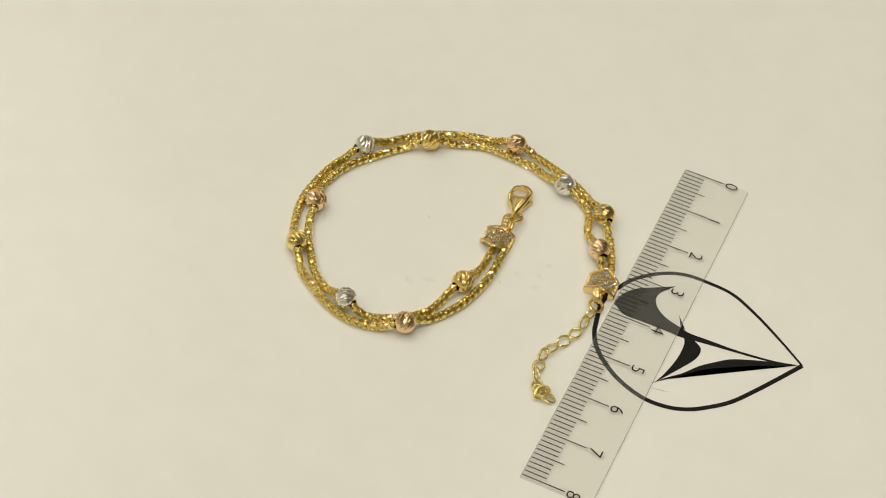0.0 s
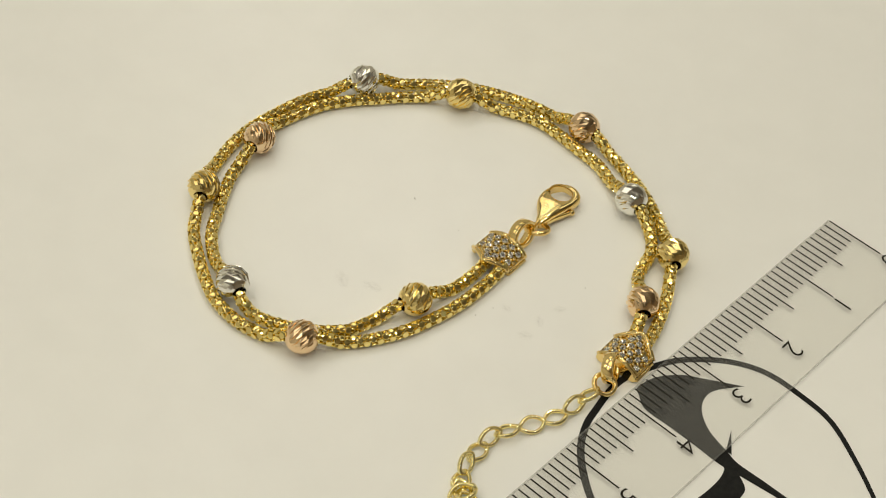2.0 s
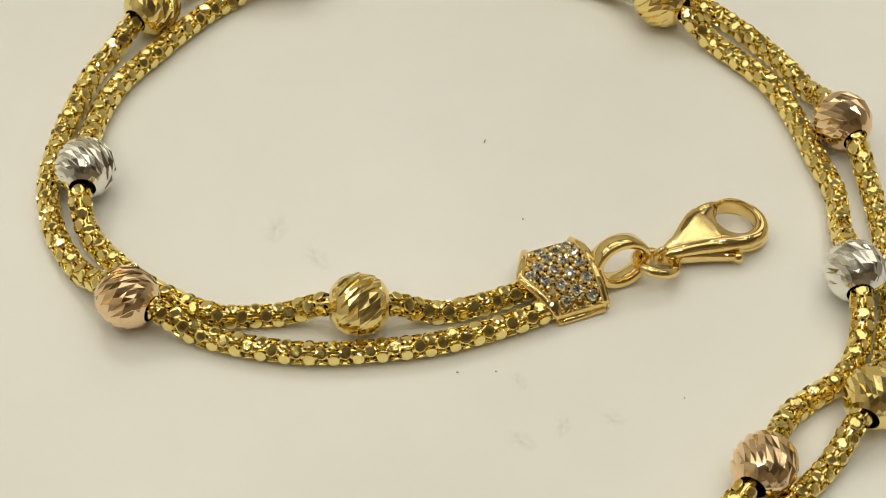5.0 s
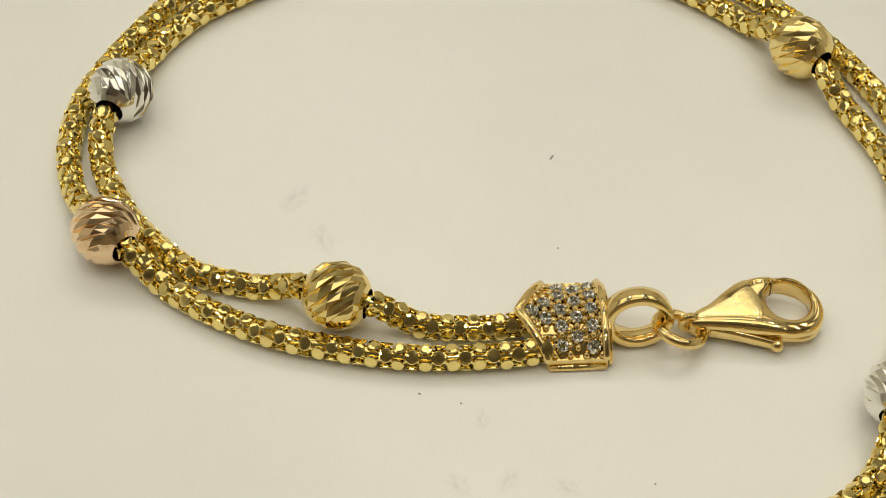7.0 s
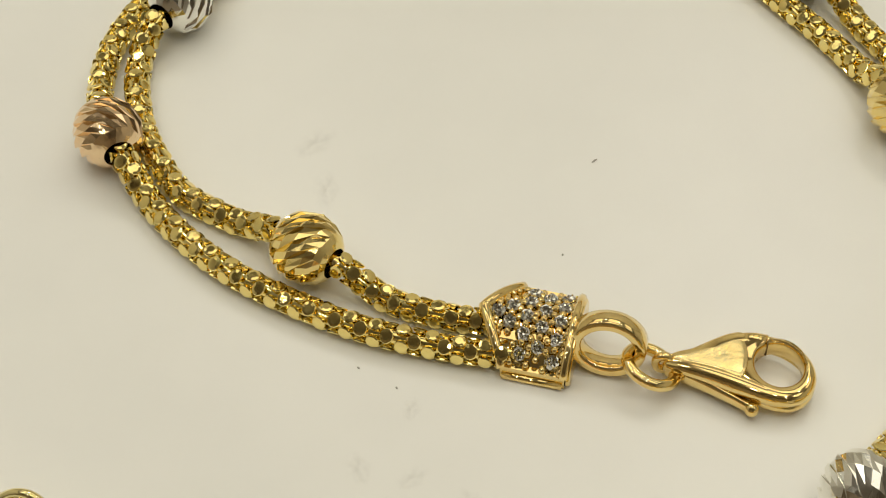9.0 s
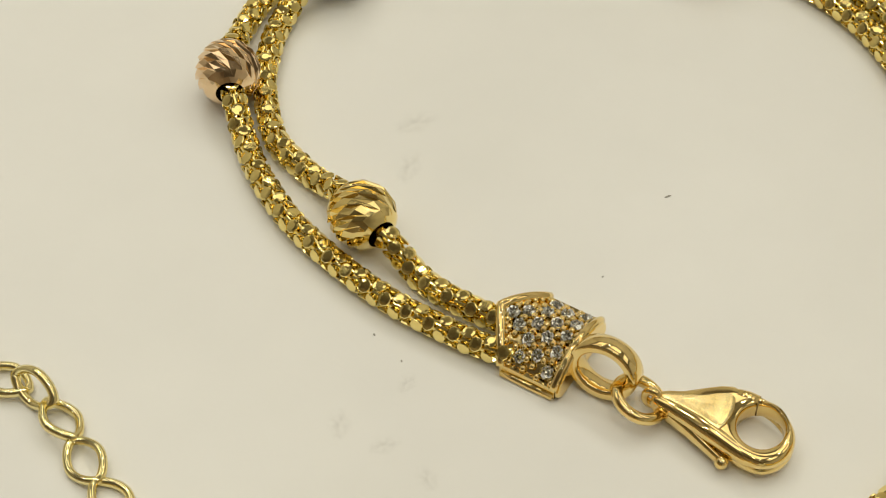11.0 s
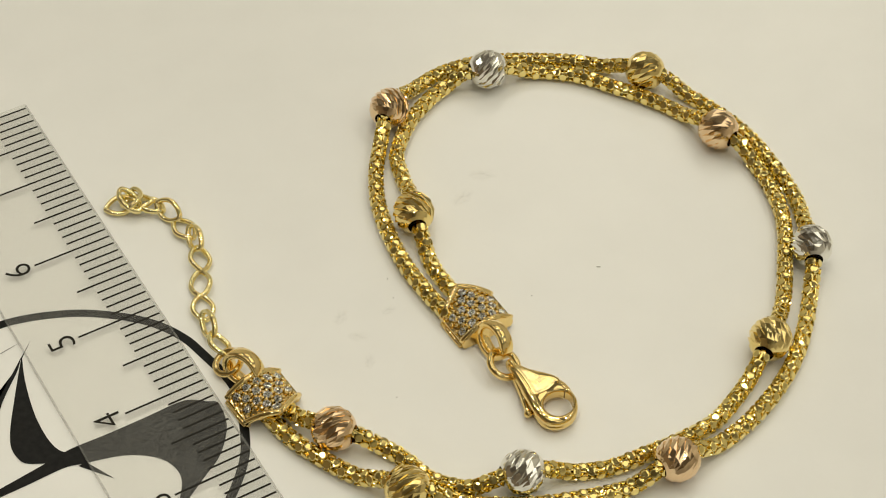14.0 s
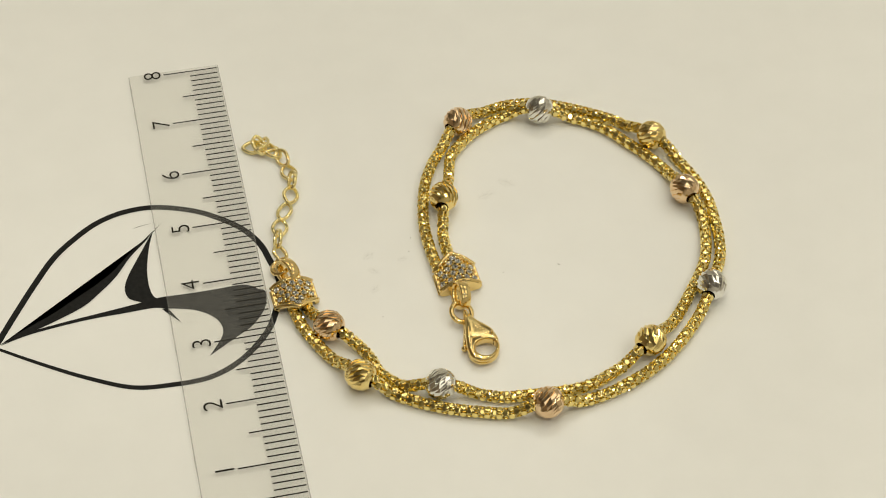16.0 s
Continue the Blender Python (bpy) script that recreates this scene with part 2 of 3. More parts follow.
# drop-shaped outline with a point at its east end
rim = curve2([(35.2, -35.2), (29.4, -31.2), (24.1, -27.9), (18.8, -25.3), (13.9, -24.7), (9.2, -24.9), (5.1, -26.7), (1.5, -30.0), (-0.4, -33.2), (-1.9, -38.1), (-1.1, -43.5), (-0.3, -46.1), (1.3, -48.7), (3.8, -51.1), (7.3, -53.4), (12.2, -55.1), (16.5, -55.1), (20.2, -53.9), (23.4, -51.7), (26.5, -48.8), (29.3, -44.8), (32.0, -40.5), (35.2, -35.2)])
bm = bmesh.new()
ra, rb = [], []
for i, (x, y) in enumerate(rim):
    k = i / (len(rim) - 1)
    ax, ay = rim[max(i - 1, 0)]
    cx, cy = rim[min(i + 1, len(rim) - 1)]
    tx, ty = cx - ax, cy - ay
    ln = math.hypot(tx, ty)
    w = 0.20 + 0.23 * math.sin(math.pi / 2 * min(1.0, 2.2 * k))
    ra.append(bm.verts.new(((x - ty / ln * w) * MM, (y + tx / ln * w) * MM, 0.00003)))
    rb.append(bm.verts.new(((x + ty / ln * w) * MM, (y - tx / ln * w) * MM, 0.00003)))
grid_faces(bm, [ra, rb], False)
part("emblem_outline", bm, INK, top, "black printed drop-shaped outline")
printed("emblem_sweep", curve2([(34.5, -35.4), (31.0, -36.8), (27.0, -37.5), (23.0, -38.0), (19.6, -38.4), (15.6, -38.9), (13.4, -39.2), (10.1, -39.1), (6.4, -39.1), (2.7, -39.1), (0.9, -38.0), (0.1, -37.3), (0.6, -34.7), (2.5, -32.2), (4.8, -30.7), (8.7, -28.3)])
        + curve2([(8.7, -28.3), (6.7, -31.2), (6.6, -33.2), (7.7, -34.9), (9.9, -36.3), (13.2, -37.2), (14.9, -37.6), (18.4, -37.5), (22.7, -37.4), (26.9, -37.0), (30.9, -36.4), (34.5, -35.4)])[1:-1])
printed("emblem_spike", [(11.5, -34.4), (13.7, -37.2), (12.9, -37.2)], 0.000045)
printed("emblem_hook", curve2([(13.1, -50.9), (14.0, -48.0), (14.7, -44.3), (14.8, -41.3), (14.4, -39.5), (13.5, -38.5), (15.4, -38.5)])
        + curve2([(15.4, -38.5), (17.4, -39.6), (17.9, -40.6), (17.9, -42.0), (17.2, -43.8), (15.7, -46.5), (13.9, -49.6), (13.1, -50.9)])[1:-1], 0.000045)
printed("emblem_leaf", curve2([(34.5, -35.5), (31.0, -36.6), (27.2, -38.0), (23.5, -39.7), (21.5, -41.3), (18.9, -43.8), (16.6, -46.9), (14.2, -49.4), (13.2, -50.8)])
        + curve2([(13.2, -50.8), (16.8, -47.3), (19.3, -44.7), (22.0, -42.7), (24.1, -41.4), (27.6, -39.2), (31.2, -37.4), (34.5, -35.5)])[1:-1], 0.00006)
printed("emblem_dash", [(11.6, -52.3), (13.4, -50.4), (13.3, -50.7)], 0.00003)
printed("emblem_dash", [(12.3, -52.5), (16.1, -51.8), (14.9, -52.1)], 0.00003)

# ---------------------------------------------------------------- ruler
RH = 0.5 * MM
RW, Y0, Y8 = 12.9 * MM, 0.1 * MM, -80.6 * MM
ruler = thing("ruler", pose(0.006, -0.04, 0), "clear frosted plastic ruler with black centimetre marks, lying on the counter", "ruler")
bm = bmesh.new()
prof = [(0.0, 0.10 * MM), (0.0, RH - 0.06 * MM), (0.08 * MM, RH), (RW - 0.12 * MM, RH), (RW, RH - 0.12 * MM), (RW, 0.10 * MM), (RW - 0.1 * MM, 0.05 * MM), (0.1 * MM, 0.05 * MM)]
rings = []
random.seed(4)
for k in range(41):
    y = Y0 + (Y8 - Y0) * k / 40
    jag = random.uniform(-0.10, 0.05) * MM
    rings.append([bm.verts.new((x + (jag if x > RW * 0.9 else 0.0), y, z)) for x, z in prof])
grid_faces(bm, rings, True, True, True)
body = part("body", bm, RULER, ruler, "clear frosted plastic strip")
body.visible_shadow = False

# added strips that paint the refracted dark line along both edges
for x in (0.05, 12.8):
    part("edge", box(bmesh.new(), (x - 0.07) * MM, Y8 + 0.1 * MM, 0.14 * MM, (x + 0.07) * MM, Y0 - 0.1 * MM, 0.42 * MM), EDGE, body, "thin grey strip painting the dark refracted line of the clear edge")

TICK_MESH = {}
for length in (4.2, 5.8, 7.9):
    bm = box(bmesh.new(), 0.25 * MM, -0.10 * MM, 0.0, length * MM, 0.10 * MM, 0.015 * MM)
    TICK_MESH[length] = to_mesh("mark", bm, TICK)
for k in range(0, 81):
    length = 7.9 if k % 10 == 0 else (5.8 if k % 5 == 0 else 4.2)
    piece("mark", TICK_MESH[length], body, pose(0, -k * MM, RH))
for k in range(9):
    cu = bpy.data.curves.new("numeral", "FONT")
    cu.body, cu.size, cu.align_x, cu.align_y = str(k), 3.55 * MM, "CENTER", "BOTTOM_BASELINE"
    cu.extrude, cu.offset = 0.008 * MM, -0.04 * MM
    tmp = new("numeral", cu)
    dg = bpy.context.evaluated_depsgraph_get()
    me = bpy.data.meshes.new_from_object(tmp.evaluated_get(dg))
    bpy.data.objects.remove(tmp)
    me.materials.clear()
    me.materials.append(TICK)
    piece("numeral", me, body, pose(8.3 * MM, -k * 10 * MM - 0.1 * MM, RH + 0.009 * MM, 0, 0, -90))

# ---------------------------------------------------------------- bracelet
bracelet = thing("bracelet", pose(-0.030, -0.038, 0), "unclasped two-strand gold bracelet with tricolour faceted beads and crystal caps", "bracelet")

CR = 0.725          # chain radius, mm
BR = 2.05          # bead radius, mm
INNER = [(-24.8, -34.6), (-24.5, -37.4), (-24.4, -39.6), (-24.5, -41.6), (-25.1, -44.2), (-25.8, -47.2), (-27.2, -50.4), (-27.9, -53.0), (-28.7, -55.4), (-30.3, -57.3), (-32.5, -59.2), (-34.6, -60.4),
         (-37.0, -61.4), (-39.7, -61.7), (-42.6, -60.7), (-46.0, -59.7), (-48.6, -58.4), (-51.2, -56.2), (-53.2, -53.4), (-55.3, -50.3), (-57.0, -46.9), (-58.1, -41.9), (-59.3, -38.4), (-58.9, -34.6),
         (-57.7, -30.8), (-56.0, -27.9), (-53.9, -25.2), (-52.0, -22.8), (-49.8, -20.5), (-46.1, -17.6), (-43.8, -16.2), (-40.6, -14.6), (-36.9, -13.2), (-33.3, -13.0), (-29.6, -13.3), (-26.2, -13.6),
         (-23.9, -14.4), (-21.9, -15.2), (-18.5, -16.3), (-16.4, -16.9), (-14.5, -17.7), (-12.8, -19.1), (-11.6, -20.8), (-11.0, -23.0), (-9.9, -25.3), (-6.7, -28.4), (-5.3, -30.7), (-4.7, -32.6), (-4.5, -34.4)]
OUTER = [(-22.9, -34.4), (-22.5, -36.4), (-22.3, -39.6), (-22.3, -42.5), (-22.7, -45.7), (-23.7, -49.9), (-25.0, -53.0), (-27.0, -56.2), (-30.9, -60.7), (-33.7, -62.4), (-36.2, -63.3), (-39.3, -63.7),
         (-43.0, -63.2), (-46.3, -61.8), (-49.6, -59.9), (-53.3, -57.2), (-56.6, -52.6), (-58.6, -50.0), (-60.0, -46.3), (-60.8, -43.2), (-61.1, -40.0), (-60.9, -37.2), (-60.4, -33.3), (-59.3, -29.7),
         (-56.5, -24.8), (-55.2, -22.8), (-53.2, -20.5), (-50.5, -17.8), (-47.4, -15.3), (-43.6, -13.2), (-39.2, -11.6), (-35.0, -10.9), (-30.9, -10.8), (-28.2, -10.8), (-25.5, -11.2), (-22.4, -12.1),
         (-19.3, -13.2), (-16.6, -14.5), (-13.8, -16.2), (-11.4, -18.0), (-9.1, -19.8), (-7.8, -21.8), (-6.1, -24.3), (-4.8, -26.8), (-3.5, -30.0), (-2.9, -32.6), (-2.7, -34.4)]
# bead: strand, centre, metal, words
BEADS = [("in", (-25.8, -47.2), GOLD, "yellow gold"), ("out", (-30.9, -60.7), ROSE, "rose gold"), ("in", (-42.6, -60.7), SILVER, "white gold"),
         ("out", (-56.6, -52.6), GOLD, "yellow gold"), ("in", (-58.1, -41.9), ROSE, "rose gold"), ("out", (-56.5, -24.8), SILVER, "white gold"),
         ("in", (-46.1, -17.6), GOLD, "yellow gold"), ("out", (-30.9, -10.8), ROSE, "rose gold"), ("in", (-18.5, -16.3), SILVER, "white gold"),
         ("out", (-9.1, -19.8), GOLD, "yellow gold"), ("in", (-6.7, -28.4), ROSE, "rose gold")]


def lifted(points, which):
    """The strand lies on the counter and climbs to the middle of each bead that it runs through, and into the caps."""
    own = [Vector(c) for w, c, m, n in BEADS if w == which]
    fine = spline([Vector((x, y, 0)) for x, y in points], 0.4)
    out = []
    for p in fine:
        d = min((p.xy - c).length for c in own)
        k = max(0.0, min(1.0, (5.2 - d) / 4.0))
        e = max(0.0, min(1.0, 1 - min((p - fine[0]).length, (p - fine[-1]).length) / 3.5))
        out.append(Vector((p.x, p.y, CR + 0.02 + (BR - CR) * k * k * (3 - 2 * k) + 0.28 * e)))
    return out


def link_mesh():
    """One popcorn link: a ring that carries four flat-topped round studs."""
    bm = bmesh.new()
    for q in range(4):
        a = q * math.pi / 2
        out, side, along = Vector((math.cos(a), math.sin(a), 0)), Vector((-math.sin(a), math.cos(a), 0)), Vector((0, 0, 1))
        rings = []
        for r, h in ((0.12, 0.16), (0.19, 0.44), (0.38, 0.59), (0.405, CR - 0.05), (0.36, CR + 0.0), (0.22, CR + 0.022)):
            rings.append([bm.verts.new((out * h + side * (r * 1.08 * math.cos(math.pi / 10 + k * math.pi / 5)) + along * (r * math.sin(math.pi / 10 + k * math.pi / 5))) * MM)
                          for k in range(10)])
        grid_faces(bm, rings, True, False, True)
    return to_mesh("link", bm, GOLD_LINK)


LINK = link_mesh()


def strand(points, own, words):
    path = spline([p * MM for p in points], 0.375 * MM)
    core = part("strand", tube(bmesh.new(), path[::2], 0.46 * MM, 8), GOLD_LINK, bracelet, words, smooth=True)
    fr = frames_along(path)
    for i in range(3, len(fr) - 3, 2):
        p, t, s, u = fr[i]
        if any((p.xy - Vector(c) * MM).length < 1.65 * MM for c in own):
            continue
        m = Matrix((s, u, t)).transposed().to_4x4()
        m.translation = p
        piece("link", LINK, core, m @ pose(0, 0, 0, random.uniform(-6, 6), random.uniform(-6, 6), 45.0 * ((i // 2) % 2) + 9 * math.sin(i * 0.043) + random.uniform(-5, 5)))
    return path


PATHS = {"in": strand(lifted(INNER, "in"), [c for w, c, m, n in BEADS if w == "in"], "yellow gold popcorn chain of studded links"),
         "out": strand(lifted(OUTER, "out"), [c for w, c, m, n in BEADS if w == "out"], "yellow gold popcorn chain of studded links")}


def bead_mesh(material):
    """A hollow ball with slanting flat cuts round its belly and plain polished ends."""
    bm = bmesh.new()
    hole, cuts, twist = 0.88, 12, -1.15
    z1 = math.sqrt(BR * BR - hole * hole)
    levels = [(-z1 * 1.97 / BR, 0, 0), (-1.60, 0, 0), (-1.32, 0, 0.15), (-0.98, 1.0, 0.7), (-0.34, 0.8, 1.2), (0.32, 1.2, 1.2), (0.98, 0.9, 0.7), (1.32, 0, 0.15), (1.60, 0, 0), (z1 * 1.97 / BR, 0, 0)]
    cols = [(k + f) / cuts for k in range(cuts) for f in (0.0, 0.44, 0.90)]
    rings = []
    for z0, depth, loose in levels:
        ring = []
        for q, c in enumerate(cols):
            z = z0 * BR / 1.97 + loose * 0.24 * (-1) ** (q // 3)
            dip = (0.0, 0.055, 0.15)[q % 3] * depth
            r = math.sqrt(max(BR * BR - z * z, 0.0)) - dip
            a = 2 * math.pi * c + twist * z / z1
            ring.append(bm.verts.new((r * math.cos(a) * MM, r * math.sin(a) * MM, z * MM)))
        rings.append(ring)
    ends = []
    for sg in (-1, 1):
        ends.append([bm.verts.new((0.78 * MM * math.cos(2 * math.pi * c + sg * twist), 0.78 * MM * math.sin(2 * math.pi * c + sg * twist), sg * 0.8 * MM)) for c in cols])
    grid_faces(bm, [ends[0]] + rings + [ends[1]])
    return to_mesh("bead", bm, material)


BEAD_MESH = {m.name: bead_mesh(m) for m in (GOLD, ROSE, SILVER)}
for which, c, m, words in BEADS:
    path = PATHS[which]
    c = Vector((*c, BR)) * MM
    i = min(range(len(path)), key=lambda k: (path[k] - c).length)
    t = (path[i + 2] - path[i - 2]).normalized()
    at = t.to_track_quat("Z", "X").to_matrix().to_4x4()
    at.translation = c
    tagged(piece("bead", BEAD_MESH[m.name], bracelet, at @ pose(0, 0, 0, 0, 0, random.uniform(0, 90))), label=words + " bead with slanting diamond cuts")

# ---- end caps: u towards the ring, v across, w up

def cap_top(v):
    return 0.92 + 1.22 * (1 - min(1.0, abs(v) / 2.32) ** 2)


def cap_u0(v):
    """The pointed end that faces the chain."""
    return -2.62 + 0.66 * abs(v)


def end_cap_mesh():
    bm = bmesh.new()
    nv, HW, U1 = 16, 2.32, 2.18
    vs = [-HW + 2 * HW * k / nv for k in range(nv + 1)]

    def row(us, dz, inset=0.0):
        return [bm.verts.new((us(v) * MM, v * (1 - inset / HW) * MM, (cap_top(v) + dz) * MM)) for v in vs]
    rim = 0.32
    a = row(lambda v: cap_u0(v), 0.0)
    b2 = row(lambda v: cap_u0(v) + rim, 0.0)
    c = row(lambda v: cap_u0(v) + rim + 0.05, -0.28)
    d = row(lambda v: U1 - rim - 0.05, -0.28)
    e = row(lambda v: U1 - rim, 0.0)
    f = row(lambda v: U1, 0.0)
    grid_faces(bm, [a, b2, c, d, e, f], False)
    # skirt walls with an inset panel, open arch towards the chain
    for sgn in (-1, 1):
        z_top, u0 = cap_top(HW), cap_u0(HW)
        y = sgn * HW * MM
        o = [(u0, z_top), (U1, z_top), (U1, 0.08), (u0, 0.08)]
        vo = [bm.verts.new((u * MM, y, w * MM)) for u, w in o]
        vt = [bm.verts.new((u * MM, y - sgn * 0.35 * MM, w * MM)) for u, w in o]
        grid_faces(bm, [vo, vt], True, True, True)
    # back plate at the ring end and floor
    back = [bm.verts.new((U1 * MM, v * MM, cap_top(v) * MM)) for v in vs] + [bm.verts.new((U1 * MM, v * MM, 0.08 * MM)) for v in reversed(vs)]
    bm.faces.new(back)
    box(bm, -0.4 * MM, -(HW - 0.01) * MM, 0.05 * MM, (U1 - 0.01) * MM, (HW - 0.01) * MM, 0.35 * MM)
    # flared lip with rounded corners round the end plate
    lip = [(2.16, 0.16), (2.34, 0.42), (2.34, 0.76)] + [(v, cap_top(v) + 0.10) for v in (2.1, 1.7, 1.2, 0.6, 0.0, -0.6, -1.2, -1.7, -2.1)] + [(-2.34, 0.76), (-2.34, 0.42), (-2.16, 0.16), (-1.5, 0.10), (0.0, 0.04), (1.5, 0.10)]
    grid_faces(bm, [[bm.verts.new(((u + 0.05 * max(0.0, 1.6 - w)) * MM, v * k * MM, (1.1 + (w - 1.1) * k) * MM)) for v, w in lip] for u, k in ((U1 - 0.08, 0.96), (U1 + 0.02, 1.0), (U1 + 0.16, 1.0), (U1 + 0.22, 0.95))], True, True, True)
    # under side of the roof
    g = [bm.verts.new((cap_u0(v) * MM, v * MM, (cap_top(v) - 0.45) * MM)) for v in vs]
    h = [bm.verts.new((U1 * MM, v * MM, (cap_top(v) - 0.45) * MM)) for v in vs]
    a2 = [bm.verts.new((cap_u0(v) * MM, v * MM, cap_top(v) * MM)) for v in vs]
    grid_faces(bm, [a2, g, h], False)
    return to_mesh("end_cap", bm, GOLD_WARM)


CAP = end_cap_mesh()


def rim_meshes():
    """Rounded rims of a cap: pointed end, ring end and the two feet."""
    hw, u1 = 2.32, 2.18
    vs = [-hw + 2 * hw * k / 24 for k in range(25)]
    lines = [([(cap_u0(v) + 0.08, v, cap_top(v) - 0.07) for v in vs], 0.27), ([(u1 - 0.10, v, cap_top(v) - 0.05) for v in vs], 0.24)]
    lines += [([(u, sg * (hw - 0.02), 0.27) for u in (cap_u0(hw) + 0.1, 0.0, u1 - 0.1)], 0.22) for sg in (-1, 1)]
    return [to_mesh("rim", tube(bmesh.new(), [Vector(p) * MM for p in pts], r * MM, 10), GOLD_WARM, True) for pts, r in lines]


RIMS = rim_meshes()


def stone_mesh():
    """A small brilliant: table sunk within a crown of facets that tilt to and fro."""
    bm = bmesh.new()
    rings = []
    for r, z, off, jag in ((0.05, -0.04, 0.0, 0.0), (0.14, 0.08, 0.5, 0.05), (0.23, 0.18, 0.0, 0.0), (0.32, 0.14, 0.5, 0.045), (0.405, 0.01, 0.0, 0.0), (0.415, -0.06, 0.0, 0.0), (0.05, -0.34, 0.0, 0.0)):
        rings.append([bm.verts.new((r * math.cos((k + off) * math.pi / 6) * MM, r * math.sin((k + off) * math.pi / 6) * MM, (z + jag * (-1) ** k) * MM)) for k in range(12)])
    grid_faces(bm, rings, True, True, True)
    return to_mesh("stone", bm, STONE)


STONE_MESH = stone_mesh()
SPOTS = [(1.42, v) for v in (-1.78, -0.90, 0.0, 0.90, 1.78)] + [(0.56, v) for v in (-1.36, -0.46, 0.46, 1.36)] + [(-0.28, v) for v in (-1.72, -0.90, 0.0, 0.90, 1.72)] \
    + [(-1.10, -0.46), (-1.10, 0.46), (-1.80, 0.0)]


def end_cap(at, label):
    cap = tagged(piece("end_cap", CAP, bracelet, at), label=label)
    for u, v in SPOTS:
        tilt = math.degrees(math.atan2(cap_top(v - 0.05) - cap_top(v + 0.05), 0.1))
        m = at @ pose(u * MM, v * MM, (cap_top(v) - 0.15) * MM, -tilt + random.uniform(-13, 13), random.uniform(-13, 13), random.uniform(0, 60))
        piece("stone", STONE_MESH, cap, m)
    for mesh in RIMS:
        piece("rim", mesh, cap, at)
    bm = bmesh.new()
    seen = set()
    for u, v in SPOTS:
        for du, dv in ((0.42, 0.32), (0.42, -0.32), (-0.42, 0.32), (-0.42, -0.32), (0.0, 0.46), (0.0, -0.46)):
            p = (u + du, v + dv)
            near = any(math.hypot(p[0] - q[0], p[1] - q[1]) < 0.28 for q in seen) or any(math.hypot(p[0] - q[0], p[1] - q[1]) < 0.36 for q in SPOTS)
            if near or abs(p[1]) > 2.16 or p[0] > 1.98 or p[0] < cap_u0(p[1]) + 0.28:
                continue
            seen.add(p)
            bmesh.ops.create_uvsphere(bm, u_segments=8, v_segments=6, radius=0.20 * MM,
                                      matrix=Matrix.Translation((p[0] * MM, p[1] * MM, (cap_top(p[1]) - 0.16) * MM)))
    for k in range(13):
        v = -2.04 + 0.34 * k
        for u in (cap_u0(v) + 0.40, 1.90):
            if all(math.hypot(u - q[0], v - q[1]) > 0.40 for q in SPOTS):
                bmesh.ops.create_uvsphere(bm, u_segments=8, v_segments=6, radius=0.17 * MM, matrix=Matrix.Translation((u * MM, v * MM, (cap_top(v) - 0.16) * MM)))
    tagged(part("prong", bm, GOLD_WARM, cap, "small gold prongs", at, smooth=True), kind="stuff")
    return cap


end_cap(pose(-24.65 * MM, -34.3 * MM, 0.02 * MM, 2, 0, 92) @ Matrix.Diagonal((1.05, 1.18, 1.05, 1)), "polished gold end cap paved with clear crystals, by the clasp")
end_cap(pose(-3.4 * MM, -34.85 * MM, 0, 0, 0, 274) @ Matrix.Diagonal((1.05, 1.18, 1.05, 1)), "polished gold end cap paved with clear crystals, by the extension chain")


def band_ring(centre, normal, along, ra, rb, width, thick, parent, name, label):
    """A flat band bent into an oval."""
    n = Vector(normal).normalized()
    x = Vector(along)
    x = (x - n * x.dot(n)).normalized()
    y = n.cross(x)
    bm = bmesh.new()
    rings = []
    for k in range(36):
        a = 2 * math.pi * k / 36
        rad = x * math.cos(a) * ra + y * math.sin(a) * rb
        d = (x * math.cos(a) / ra + y * math.sin(a) / rb).normalized()
        c = Vector(centre) + rad
        prof = []
        for q in range(10):
            b3 = 2 * math.pi * q / 10
            cx, cy = math.cos(b3), math.sin(b3)
            e = 0.42
            prof.append(bm.verts.new((c + d * (math.copysign(abs(cx) ** e, cx) * thick / 2) + n * (math.copysign(abs(cy) ** e, cy) * width / 2)) * MM))
        rings.append(prof)
    rings.append(rings[0])
    grid_faces(bm, rings)
    return part(name, bm, GOLD_WARM, parent, label, smooth=True)


def wire_ring(centre, normal, radius, wire, parent, name, material=GOLD_WARM):
    q = Vector(normal).to_track_quat("Z", "X").to_matrix()
    pts = [(Vector(centre) + q @ Vector((radius * math.cos(a), radius * math.sin(a), 0))) * MM for a in [2 * math.pi * k / 32 for k in range(32)]]
    return part(name, tube(bmesh.new(), pts, wire * MM, 10, True), material, parent, smooth=True)


band_ring((-24.3, -30.15, 1.70), (0.95, 0.06, 0.28), (-0.1, 1, 0), 1.72, 1.42, 1.35, 0.66, bracelet, "bail", "polished gold oval bail")
wire_ring((-23.85, -27.75, 1.12), (-0.25, 0.30, 0.92), 1.36, 0.34, bracelet, "jump_ring")
band_ring((-3.1, -38.5, 1.75), (0.86, 0.42, 0.28), (-0.2, 0.96, 0), 1.65, 1.42, 1.4, 0.7, bracelet, "bail", "polished gold oval bail")
wire_ring((-2.45, -40.3, 1.0), (0.35, -0.10, 0.93), 1.25, 0.3, bracelet, "jump_ring")

